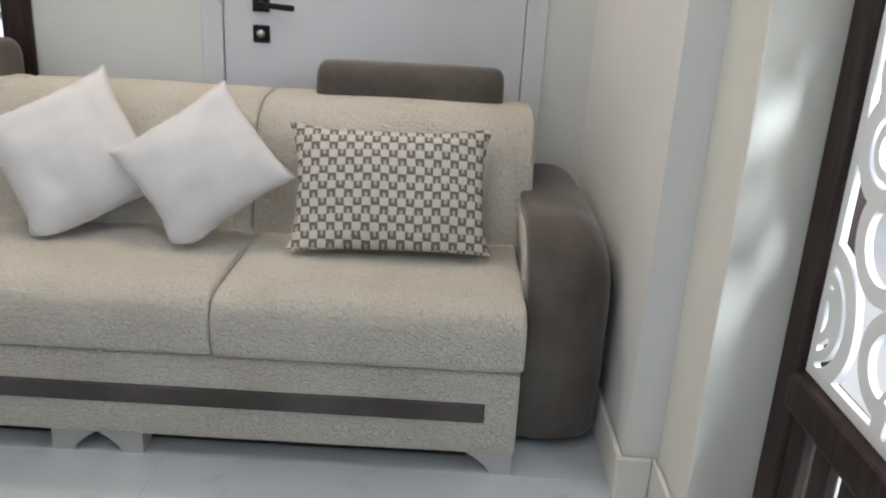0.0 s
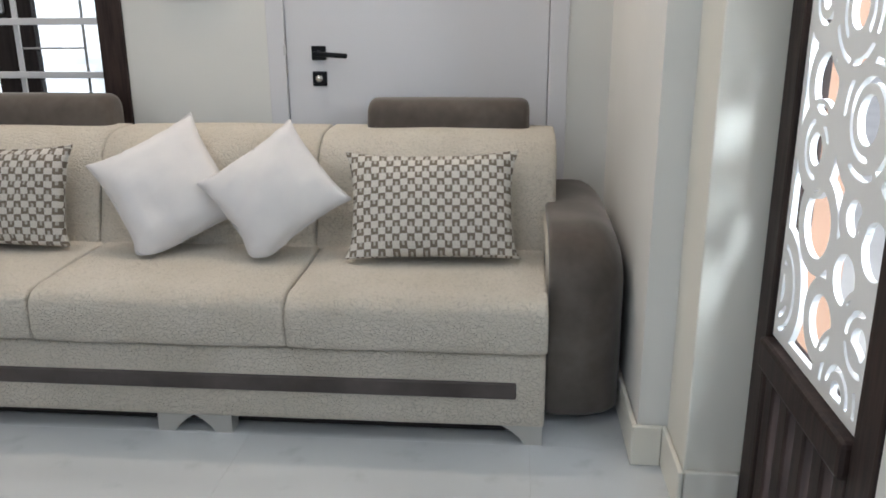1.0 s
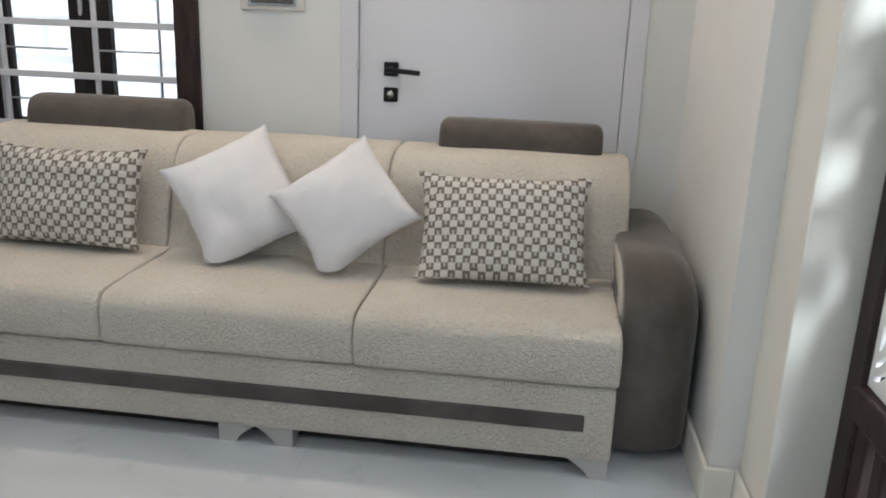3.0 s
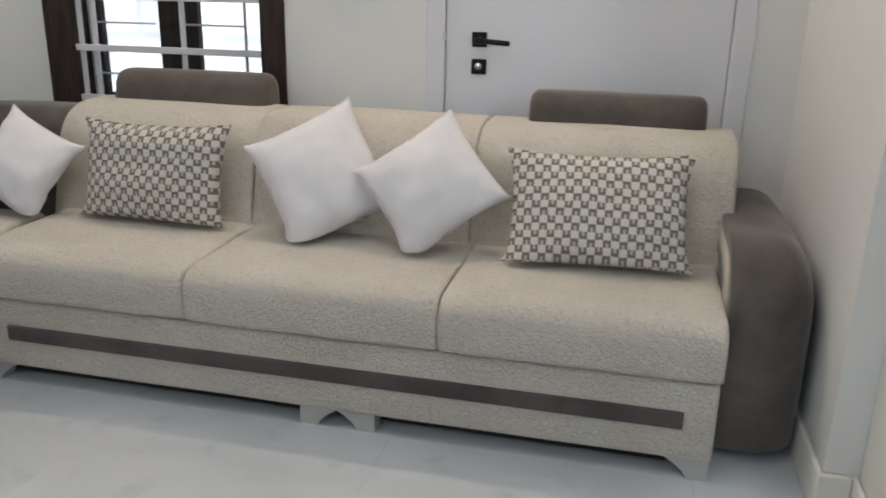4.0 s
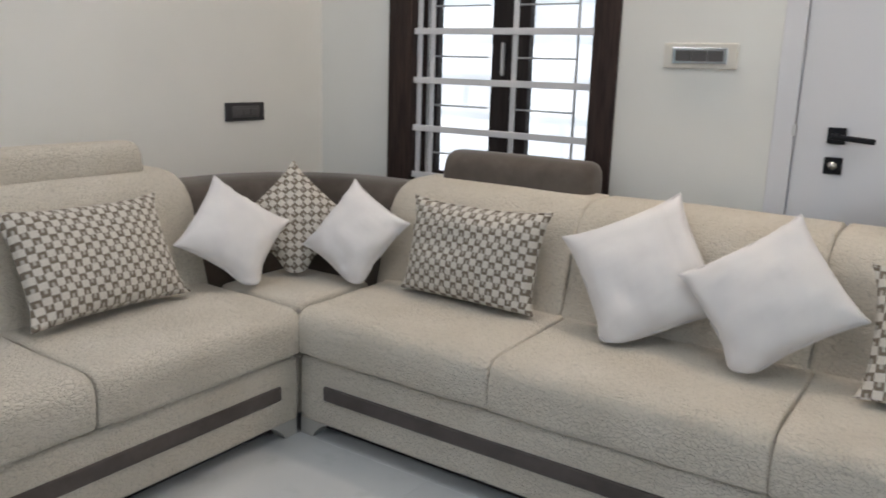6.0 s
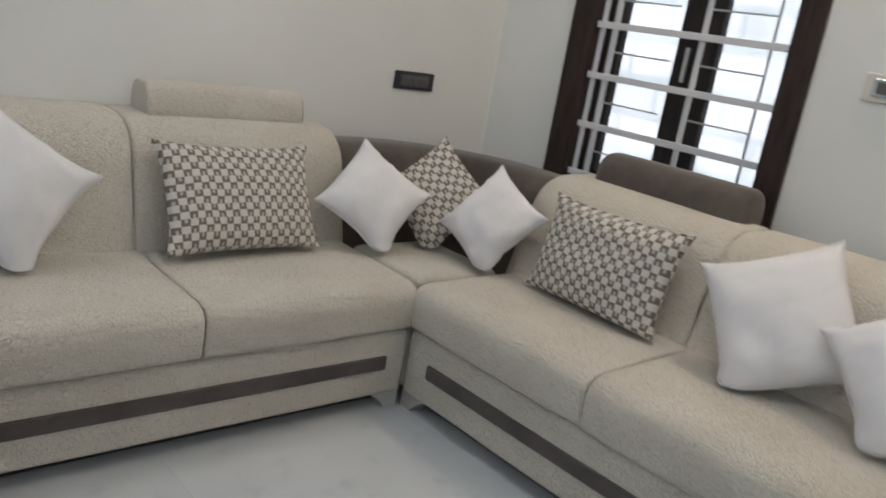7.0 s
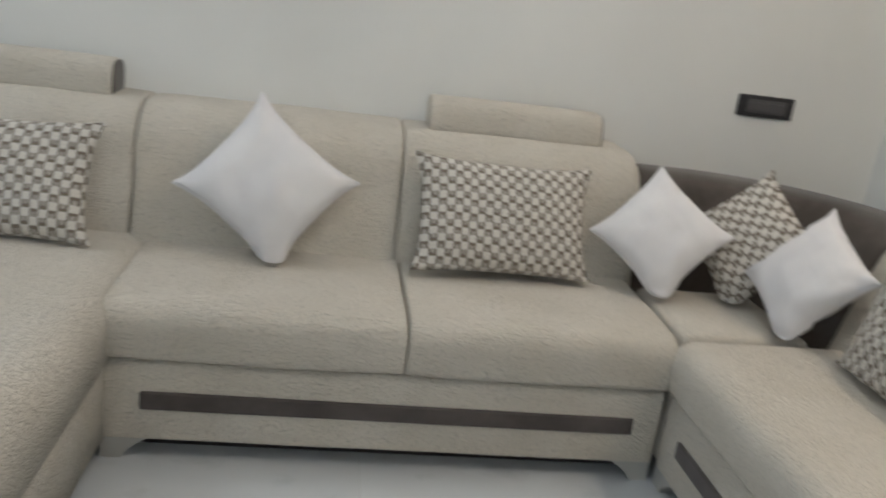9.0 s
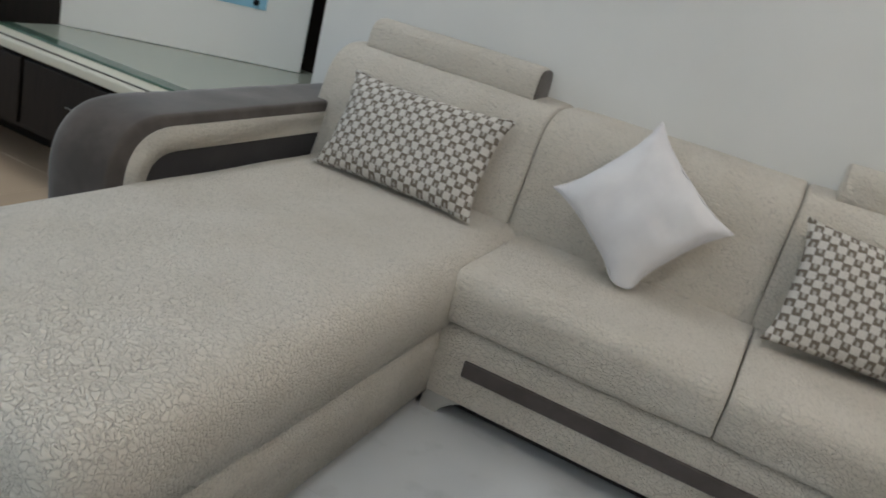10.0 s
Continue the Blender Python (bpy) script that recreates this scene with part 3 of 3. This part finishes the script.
def foot(x0, x1, mirror):
    """A low bracket foot, curved on one side."""
    pts = [(0, 0), (0.05, 0), (0.062, 0.020), (0.088, 0.042), (0.115, 0.058), (0, 0.058)]
    bm = bmesh.new()
    a = []
    for y in (0.0, 0.055):
        a.append([bm.verts.new(((x1 - p) if mirror else (x0 + p), y + 0.006, z)) for p, z in pts])
    n = len(pts)
    for i in range(n):
        bm.faces.new((a[0][i], a[0][(i + 1) % n], a[1][(i + 1) % n], a[1][i]))
    bm.faces.new(a[0])
    bm.faces.new(a[1][::-1])
    return bm


def base_block(parent, x0, x1, depth=0.80, front=0.0):
    bm = wrinkle(loft(dense(round_poly([(front, BASE_Z), (depth, BASE_Z), (depth, SEAT_Z), (front + 0.004, SEAT_Z)], [0.012, 0.01, 0.01, 0.022], 4), 0.05), x0, x1, 0.012, 0, 16), 0.002, 6, x0 + 1)
    return part("base", bm, CREAM, parent)


def under_shade(parent, x0, x1, y0, y1):
    """A dark block put in for the shade under a section, set back from its front."""
    return part("underside_shade", box(x0, y0, 0.004, x1, y1, BASE_Z + 0.006), INSETDARK, parent, "dark block standing in for shade under the sofa", False)


def strip(parent, x0, x1):
    bm = box(x0, -0.006, 0.142, x1, 0.010, 0.190, 0.005)
    return part("trim_band", bm, BAND, parent, "brown suede trim band", False)


def headrest(parent, x0, x1, top, mat, lo=0.755, yb=0.80, r=0.030):
    o = dense(round_poly([(yb - 0.10, lo), (yb + 0.05, lo), (yb + 0.05, top), (yb - 0.085, top)], [0.03, 0.03, 0.055, 0.065], 6), 0.02)
    h = part("headrest", loft(o, x0, x1, r, 0.002), mat, parent)
    return h


def arm(parent, x0, x1, front, back=0.84, top=0.625, inner="left"):
    o = dense(round_poly([(front + 0.035, 0.03), (back, 0.03), (back, top), (front, top - 0.012)], [0.03, 0.03, 0.03, 0.20], 10))
    a = part("arm", wrinkle(loft(o, x0, x1, 0.012 if inner == "left" else 0.085, 0.004, 10, 0.115 if inner == "left" else 0.012), 0.003, 7, 4), SUEDE, parent, "rounded taupe suede arm")
    # cream arch band and dark inset on the side towards the seat
    xs = x0 if inner == "left" else x1
    s = -1 if inner == "left" else 1

    def offset(d):
        return round_poly([(front + d + 0.03, 0.10), (back - 0.02, 0.10), (back - 0.02, top - d + 0.016), (front + d + 0.008, top - d + 0.010)], [0, 0, 0, max(0.04, 0.20 - d * 0.75)], 10)

    outer, inn = offset(0.052), offset(0.122)
    bm = bmesh.new()
    k = len(outer)
    rows = []
    for w, (pp, qq) in ((xs + s * 0.006, (outer, inn)), (xs - s * 0.02, (outer, inn))):
        rows.append(([bm.verts.new((w, p.x, p.y)) for p in pp], [bm.verts.new((w, p.x, p.y)) for p in qq]))
    (oa, ia), (ob_, ib) = rows
    for i in range(k):
        j = (i + 1) % k
        if i == 0:
            continue
        bm.faces.new((oa[i], oa[j], ia[j], ia[i]))
        bm.faces.new((oa[i], oa[j], ob_[j], ob_[i]))
        bm.faces.new((ia[i], ia[j], ib[j], ib[i]))
    part("arch_band", bm, CREAM, a, "cream fabric arch band")
    bm = bmesh.new()
    f0 = [bm.verts.new((xs + s * 0.001, p.x, p.y)) for p in inn]
    f1 = [bm.verts.new((xs - s * 0.03, p.x, p.y)) for p in inn]
    bm.faces.new(f0)
    bm.faces.new(f1[::-1])
    for i in range(k):
        bm.faces.new((f0[i], f0[(i + 1) % k], f1[(i + 1) % k], f1[i]))
    part("inset_panel", bm, INSETDARK, a, "dark inset panel of the arm", False)
    return a


def seats(parent, cuts, seed=0, back=0.62):
    for i, (a, b) in enumerate(zip(cuts, cuts[1:])):
        bm = loft(seat_outline(back=back), a + 0.001, b - 0.001, 0.012, 0.004)
        part("seat_cushion", wrinkle(bm, 0.0035, 5.5, seed + i), CREAM, parent)


def backs(parent, cuts, top, seed=0, ends=(0.014, 0.014)):
    for i, (a, b) in enumerate(zip(cuts, cuts[1:])):
        r0 = ends[0] if i == 0 else 0.014
        r1 = ends[1] if i == len(cuts) - 2 else 0.014
        bm = loft(back_outline(top), a + 0.001, b - 0.001, r0, 0.004, 10, r1)
        part("back_cushion", wrinkle(bm, 0.0035, 5, seed + i), CREAM, parent)


# long three-seat sofa along the north wall
X0 = -1.945
sofa = thing("three_seat_sofa", pose(X0, 1.70, 0), "cream crackle-fabric three-seat sofa section with taupe suede arm", "sofa", "sectional sofa")
base_block(sofa, 0.0, 2.155)
strip(sofa, 0.107, 2.076)
under_shade(sofa, 0.02, 2.13, 0.075, 0.78)
seats(sofa, (0.0, 0.712, 1.442, 2.157), 0)
backs(sofa, (-0.065, 0.695, 1.425, 2.192), 0.780, 3, (0.05, 0.012))
arm(sofa, 2.160, 2.378, 0.085, 0.84, 0.588)
for a, b, mir in ((0.0, 0.12, False), (1.046, 1.15, False), (1.16, 1.265, True), (2.03, 2.15, True)):
    part("foot", foot(a, b, mir), FOOTSILVER, sofa, "silver-grey bracket foot", False)
headrest(sofa, 0.040, 0.645, 0.886, SUEDE, r=0.042)
headrest(sofa, 1.555, 2.107, 0.876, SUEDE)

# two-seat section along the west wall
love = thing("two_seat_sofa", pose(X0, 0.25, 0, 0, 0, 90), "cream crackle-fabric two-seat sofa section against the wall", "sofa", "sectional sofa")
base_block(love, 0.0, 1.445, 0.79)
strip(love, 0.095, 1.366)
under_shade(love, 0.02, 1.42, 0.075, 0.77)
seats(love, (0.0, 0.735, 1.450), 6)
backs(love, (-0.045, 0.722, 1.482), 0.812, 8, (0.014, 0.055))
for a, b, mir in ((0.0, 0.12, False), (1.33, 1.44, True)):
    part("foot", foot(a, b, mir), FOOTSILVER, love, "silver-grey bracket foot", False)


def roll_headrest(parent, x0, x1, top):
    h = headrest(parent, x0 + 0.006, x1 - 0.006, top, CREAM, 0.80, 0.725, 0.012)
    # only one end gets a darker face
    for a, b in ((x1 - 0.012, x1 - 0.002),):
        o = dense(round_poly([(0.635, 0.806), (0.769, 0.806), (0.769, top - 0.006), (0.648, top - 0.006)], [0.02, 0.03, 0.045, 0.05], 6), 0.02)
        part("end_cap", loft(o, a, b, 0.004, 0, 3), SUEDE, h, "darker end cap on one end")
    return h


roll_headrest(love, 0.795, 1.362, 0.910)

# chaise section with its arm
chaise = thing("chaise_sofa", pose(X0, -0.545, 0, 0, 0, 90), "cream crackle-fabric chaise section with rounded taupe arm", "sofa", "sectional sofa")
bm = wrinkle(loft(dense(round_poly([(-1.195, BASE_Z), (0.79, BASE_Z), (0.79, SEAT_Z), (-1.190, SEAT_Z)], [0.03, 0.01, 0.01, 0.014], 4), 0.06), 0.0, 0.803, 0.02, 0, 12), 0.002, 6, 3)
part("base", bm, CREAM, chaise)
bm = loft(dense(round_poly([(-1.200, SEAT_Z - 0.012), (0.62, SEAT_Z - 0.012), (0.62, 0.447), (-1.215, 0.442)], [0.02, 0.02, 0.03, 0.075], 8)), 0.002, 0.815, 0.05, 0.010, 14, 0.075)
part("seat_cushion", wrinkle(bm, 0.004, 4, 12), CREAM, chaise)
under_shade(chaise, 0.05, 0.74, -1.11, 0.69)
backs(chaise, (-0.055, 0.748), 0.812, 14)
arm(chaise, -0.262, -0.004, -0.445, 0.80, 0.615, "right")
roll_headrest(chaise, 0.005, 0.66, 0.913)
for y, mir in ((-1.17, False), (0.70, True)):
    for a, b, mm in ((0.0, 0.12, False), (0.67, 0.79, True)):
        f = part("foot", foot(a, b, mm), FOOTSILVER, chaise, "silver-grey bracket foot", False)
        f.location.y = y

# corner section with curved suede back
corner = thing("corner_sofa", pose(0, 0, 0), "corner sofa section with curved taupe suede back and cream seat", "sofa", "sectional sofa")
bm = box(-2.345, 1.712, SEAT_Z, -1.962, 2.085, 0.436, 0.028, 4)
part("seat_cushion", bm, CREAM, corner)
part("base", box(-2.45, 1.712, BASE_Z, -1.962, 2.19, SEAT_Z - 0.004, 0.01), CREAM, corner, "", False)
prof = dense(round_poly([(0.0, BASE_Z), (0.0, 0.752), (0.20, 0.748), (0.255, 0.57), (0.185, 0.50), (0.185, BASE_Z)], [0.01, 0.05, 0.09, 0.03, 0.03, 0.01], 6), 0.04)
path = [(-2.752, y) for y in (1.722, 1.80)] + [(-2.152 + 0.6 * math.cos(radians(a)), 1.90 + 0.6 * math.sin(radians(a))) for a in range(180, 89, -6)] + [(-2.08, 2.50), (-1.995, 2.50)]
bm = bmesh.new()
loops = []
for i, p in enumerate(path):
    a, b = Vector(path[max(0, i - 1)]), Vector(path[min(len(path) - 1, i + 1)])
    t = (b - a).normalized()
    n = Vector((t.y, -t.x))
    loops.append([bm.verts.new((p[0] + n.x * q.x, p[1] + n.y * q.x, q.y)) for q in prof])
for a, b in zip(loops, loops[1:]):
    for i in range(len(prof)):
        j = (i + 1) % len(prof)
        bm.faces.new((a[i], a[j], b[j], b[i]))
bm.faces.new(loops[0])
bm.faces.new(loops[-1][::-1])
part("curved_back", bm, SUEDE, corner, "curved taupe suede back")


# ---- cushions on the sofa ----
def cushion(c, w, h, yaw, lean, roll, mat, label, group, t=0.13, seed=0, pinch=0.10):
    y, l = radians(yaw), radians(lean)
    f = Vector((math.sin(y), -math.cos(y), 0))
    up = Vector((0, 0, math.cos(l))) - f * math.sin(l)
    ax = Vector((math.cos(y), math.sin(y), 0))
    n = ax.cross(up)
    m = Matrix((ax, up, n)).transposed().to_4x4()
    m.translation = Vector(c)
    ob = thing("cushion", m @ pose(0, 0, 0, 0, 0, roll), label, "cushion", group)
    bpy.context.view_layer.update()
    inv = ob.matrix_world.inverted()
    low = min((ob.matrix_world @ Vector((a * w / 2, b * h / 2, 0)) for a in (-1, 1) for b in (-1, 1)), key=lambda p: p.z)
    for name, bm in (("cover", puff(w, h, t, 22, pinch, seed)), ("seam", seam_cord(w, h, pinch))):
        for v in bm.verts:
            p = ob.matrix_world @ v.co
            if 15 < roll < 75:
                # the corner that carries the weight is pressed blunt
                near = min(1.0, max(0.0, (low.z + 0.075 - p.z) / 0.075))
                side = (p - low).dot(ax)
                p += ax * math.copysign(0.026 * near * (1 - math.exp(-abs(side) / 0.008)), side)
            if p.z < 0.492:
                p.z = 0.492 - 0.047 * math.tanh((0.492 - p.z) / 0.050)
            v.co = inv @ p
        part(name, bm, mat, ob)
    return ob


PAT = "taupe and cream checked woven rectangular cushion leaning on the sofa back"
WHI = "plain white cotton square cushion propped on one corner"
cushion((-0.133, 2.064, 0.587), 0.527, 0.358, 3, 26.7, 0.9, CHECK, PAT, "checked cushions", seed=1)
cushion((-0.623, 2.074, 0.631), 0.347, 0.322, 8.5, 27.9, 36, COTTON, WHI, "white cushions", 0.145, 2, 0.085)
cushion((-0.979, 2.109, 0.627), 0.362, 0.385, 12, 30, 28.4, COTTON, WHI, "white cushions", 0.145, 3, 0.095)
cushion((-1.552, 2.089, 0.587), 0.531, 0.352, -1.8, 15, 0.7, CHECK, PAT, "checked cushions", seed=4)
cushion((-2.007, 2.045, 0.606), 0.297, 0.277, 15.5, 25.3, 59, COTTON, WHI, "white cushions", 0.125, 5, 0.10)
cushion((-2.258, 2.000, 0.630), 0.312, 0.308, 45, 21, 46, CHECK, "taupe and cream checked square cushion standing on one corner", "checked cushions", 0.11, 6)
cushion((-2.277, 1.732, 0.621), 0.286, 0.296, 68.6, 25.5, 53, COTTON, WHI, "white cushions", 0.125, 7, 0.10)
cushion((-2.343, 1.273, 0.603), 0.542, 0.357, 93.8, 27.3, -1.3, CHECK, PAT, "checked cushions", seed=8)
cushion((-2.325, 0.591, 0.651), 0.350, 0.369, 91, 21.2, 51.4, COTTON, WHI, "white cushions", 0.14, 9, 0.13)
cushion((-2.301, -0.144, 0.606), 0.588, 0.341, 87.4, 26.8, 1.1, CHECK, PAT, "checked cushions", seed=10)


# ---- switches ----
def switch(m, w, h, mat, inner, label):
    s = thing("switch_plate", m, label, "switch")
    part("plate", box(-w / 2, -0.012, -h / 2, w / 2, 0.0, h / 2, 0.004), mat, s, "", False)
    part("bezel", box(-w / 2 + 0.03, -0.016, -h / 2 + 0.014, w / 2 - 0.03, -0.010, h / 2 - 0.014, 0.003), CHROME if inner is ROCKER and mat is PLATE else ROCKER, s, "", False)
    k = 3
    x0, x1 = -w / 2 + 0.042, w / 2 - 0.042
    for i in range(k):
        a, b = x0 + (x1 - x0) * i / k, x0 + (x1 - x0) * (i + 1) / k
        part("rocker", box(a + 0.001, -0.020, -h / 2 + 0.024, b - 0.001, -0.014, h / 2 - 0.024, 0.002), inner, s, "", False)
    return s


switch(pose(-1.060, NORTH, 1.249), 0.247, 0.084, PLATE, ROCKER, "ivory wall switch plate with chrome bezel and dark rockers")
switch(pose(WEST, 2.234, 0.984, 0, 0, 90), 0.205, 0.074, PLATEDARK, ROCKER, "graphite wall switch plate on the cream wall")

# ---- floating console beyond the chaise ----
console = thing("console", pose(0, 0, 0), "floating dark wood console with cream edge and green glass top", "console")
part("carcass", box(-3.35, -3.2, 0.17, -2.165, -0.935, 0.455, 0.004), DRAWERWOOD, console, "", False)
part("plinth", box(-3.30, -3.15, 0.0, -2.45, -0.98, 0.17), DRAWERWOOD, console, "", False)
part("top_slab", box(-3.35, -3.2, 0.455, -2.135, -0.930, 0.490, 0.006), CREAMEDGE, console, "cream stone edged top", False)
part("front_inlay", box(-2.176, -3.19, 0.490, -2.166, -0.94, 0.493), DRAWERWOOD, console, "thin dark inlay line", False)
# the grey in this glass is the board's reflection, put into its colour
part("glass_top", box(-3.34, -3.19, 0.490, -2.335, -0.94, 0.500, 0.002), GREENGLASS, console, "green glass top with the board reflection coloured in as grey", False)
part("glass_edge", box(-2.335, -3.19, 0.490, -2.265, -0.94, 0.500, 0.002), GLASSEDGE, console, "dark green glass edge", False)
tower = thing("media_tower", pose(-2.68, -2.58, 0.5), "tall black media tower standing on the console", "cabinet")
part("body", box(-0.50, -0.58, 0.0, 0.49, 0.58, 1.15, 0.008), DRAWERWOOD, tower, "", False)
part("door_panel", box(0.491, -0.56, 0.02, 0.505, 0.56, 1.13, 0.004), DRAWERWOOD, tower, "", False)
for i in range(3):
    y1 = -0.96 - 0.75 * i
    d = part("drawer", box(-2.163, y1 - 0.73, 0.19, -2.147, y1, 0.44, 0.003), DRAWERWOOD, console, "", False)
    part("handle", rod((-2.135, y1 - 0.48, 0.33), (-2.135, y1 - 0.25, 0.33), 0.006), CHROME, d, "chrome bar handle")
board = thing("display_board", pose(-3.24, -1.25, 0.5, 0, 0, -47), "large gloss white display board with a light blue print", "board")
part("board", box(0, -0.04, 0.0, 1.03, 0.0, 1.25, 0.006), BOARDWHITE, board, "", False)
pr = part("print", box(0.20, 0.001, 0.245, 0.85, 0.004, 0.95), PRINTBLUE, board, "light blue printed sheet", False)
part("knob", rod((0.245, 0.0045, 0.272), (0.245, 0.010, 0.272), 0.014, 12), BLACKMETAL, pr, "small dark mark")

# ---- floor tiles ----
S = 0.80
tile_mesh = mesh_of("tile", box(0.00015, 0.00015, -0.0085, S - 0.00015, S - 0.00015, 0.0, 0.0003, 1), TILE, False)
warm_mesh = mesh_of("tile", box(0.001, 0.001, -0.0085, S - 0.001, S - 0.001, 0.0, 0.0015, 1), WARMTILE, False)
for i in range(-6, 2):
    for j in range(-5, 4):
        x, y = 0.17 + (i - 1) * S, 0.10 + j * S
        o = new("tile", warm_mesh if x < -1.5 and y < -0.8 else tile_mesh)
        o.parent = floor
        o.location = (x, y, 0)
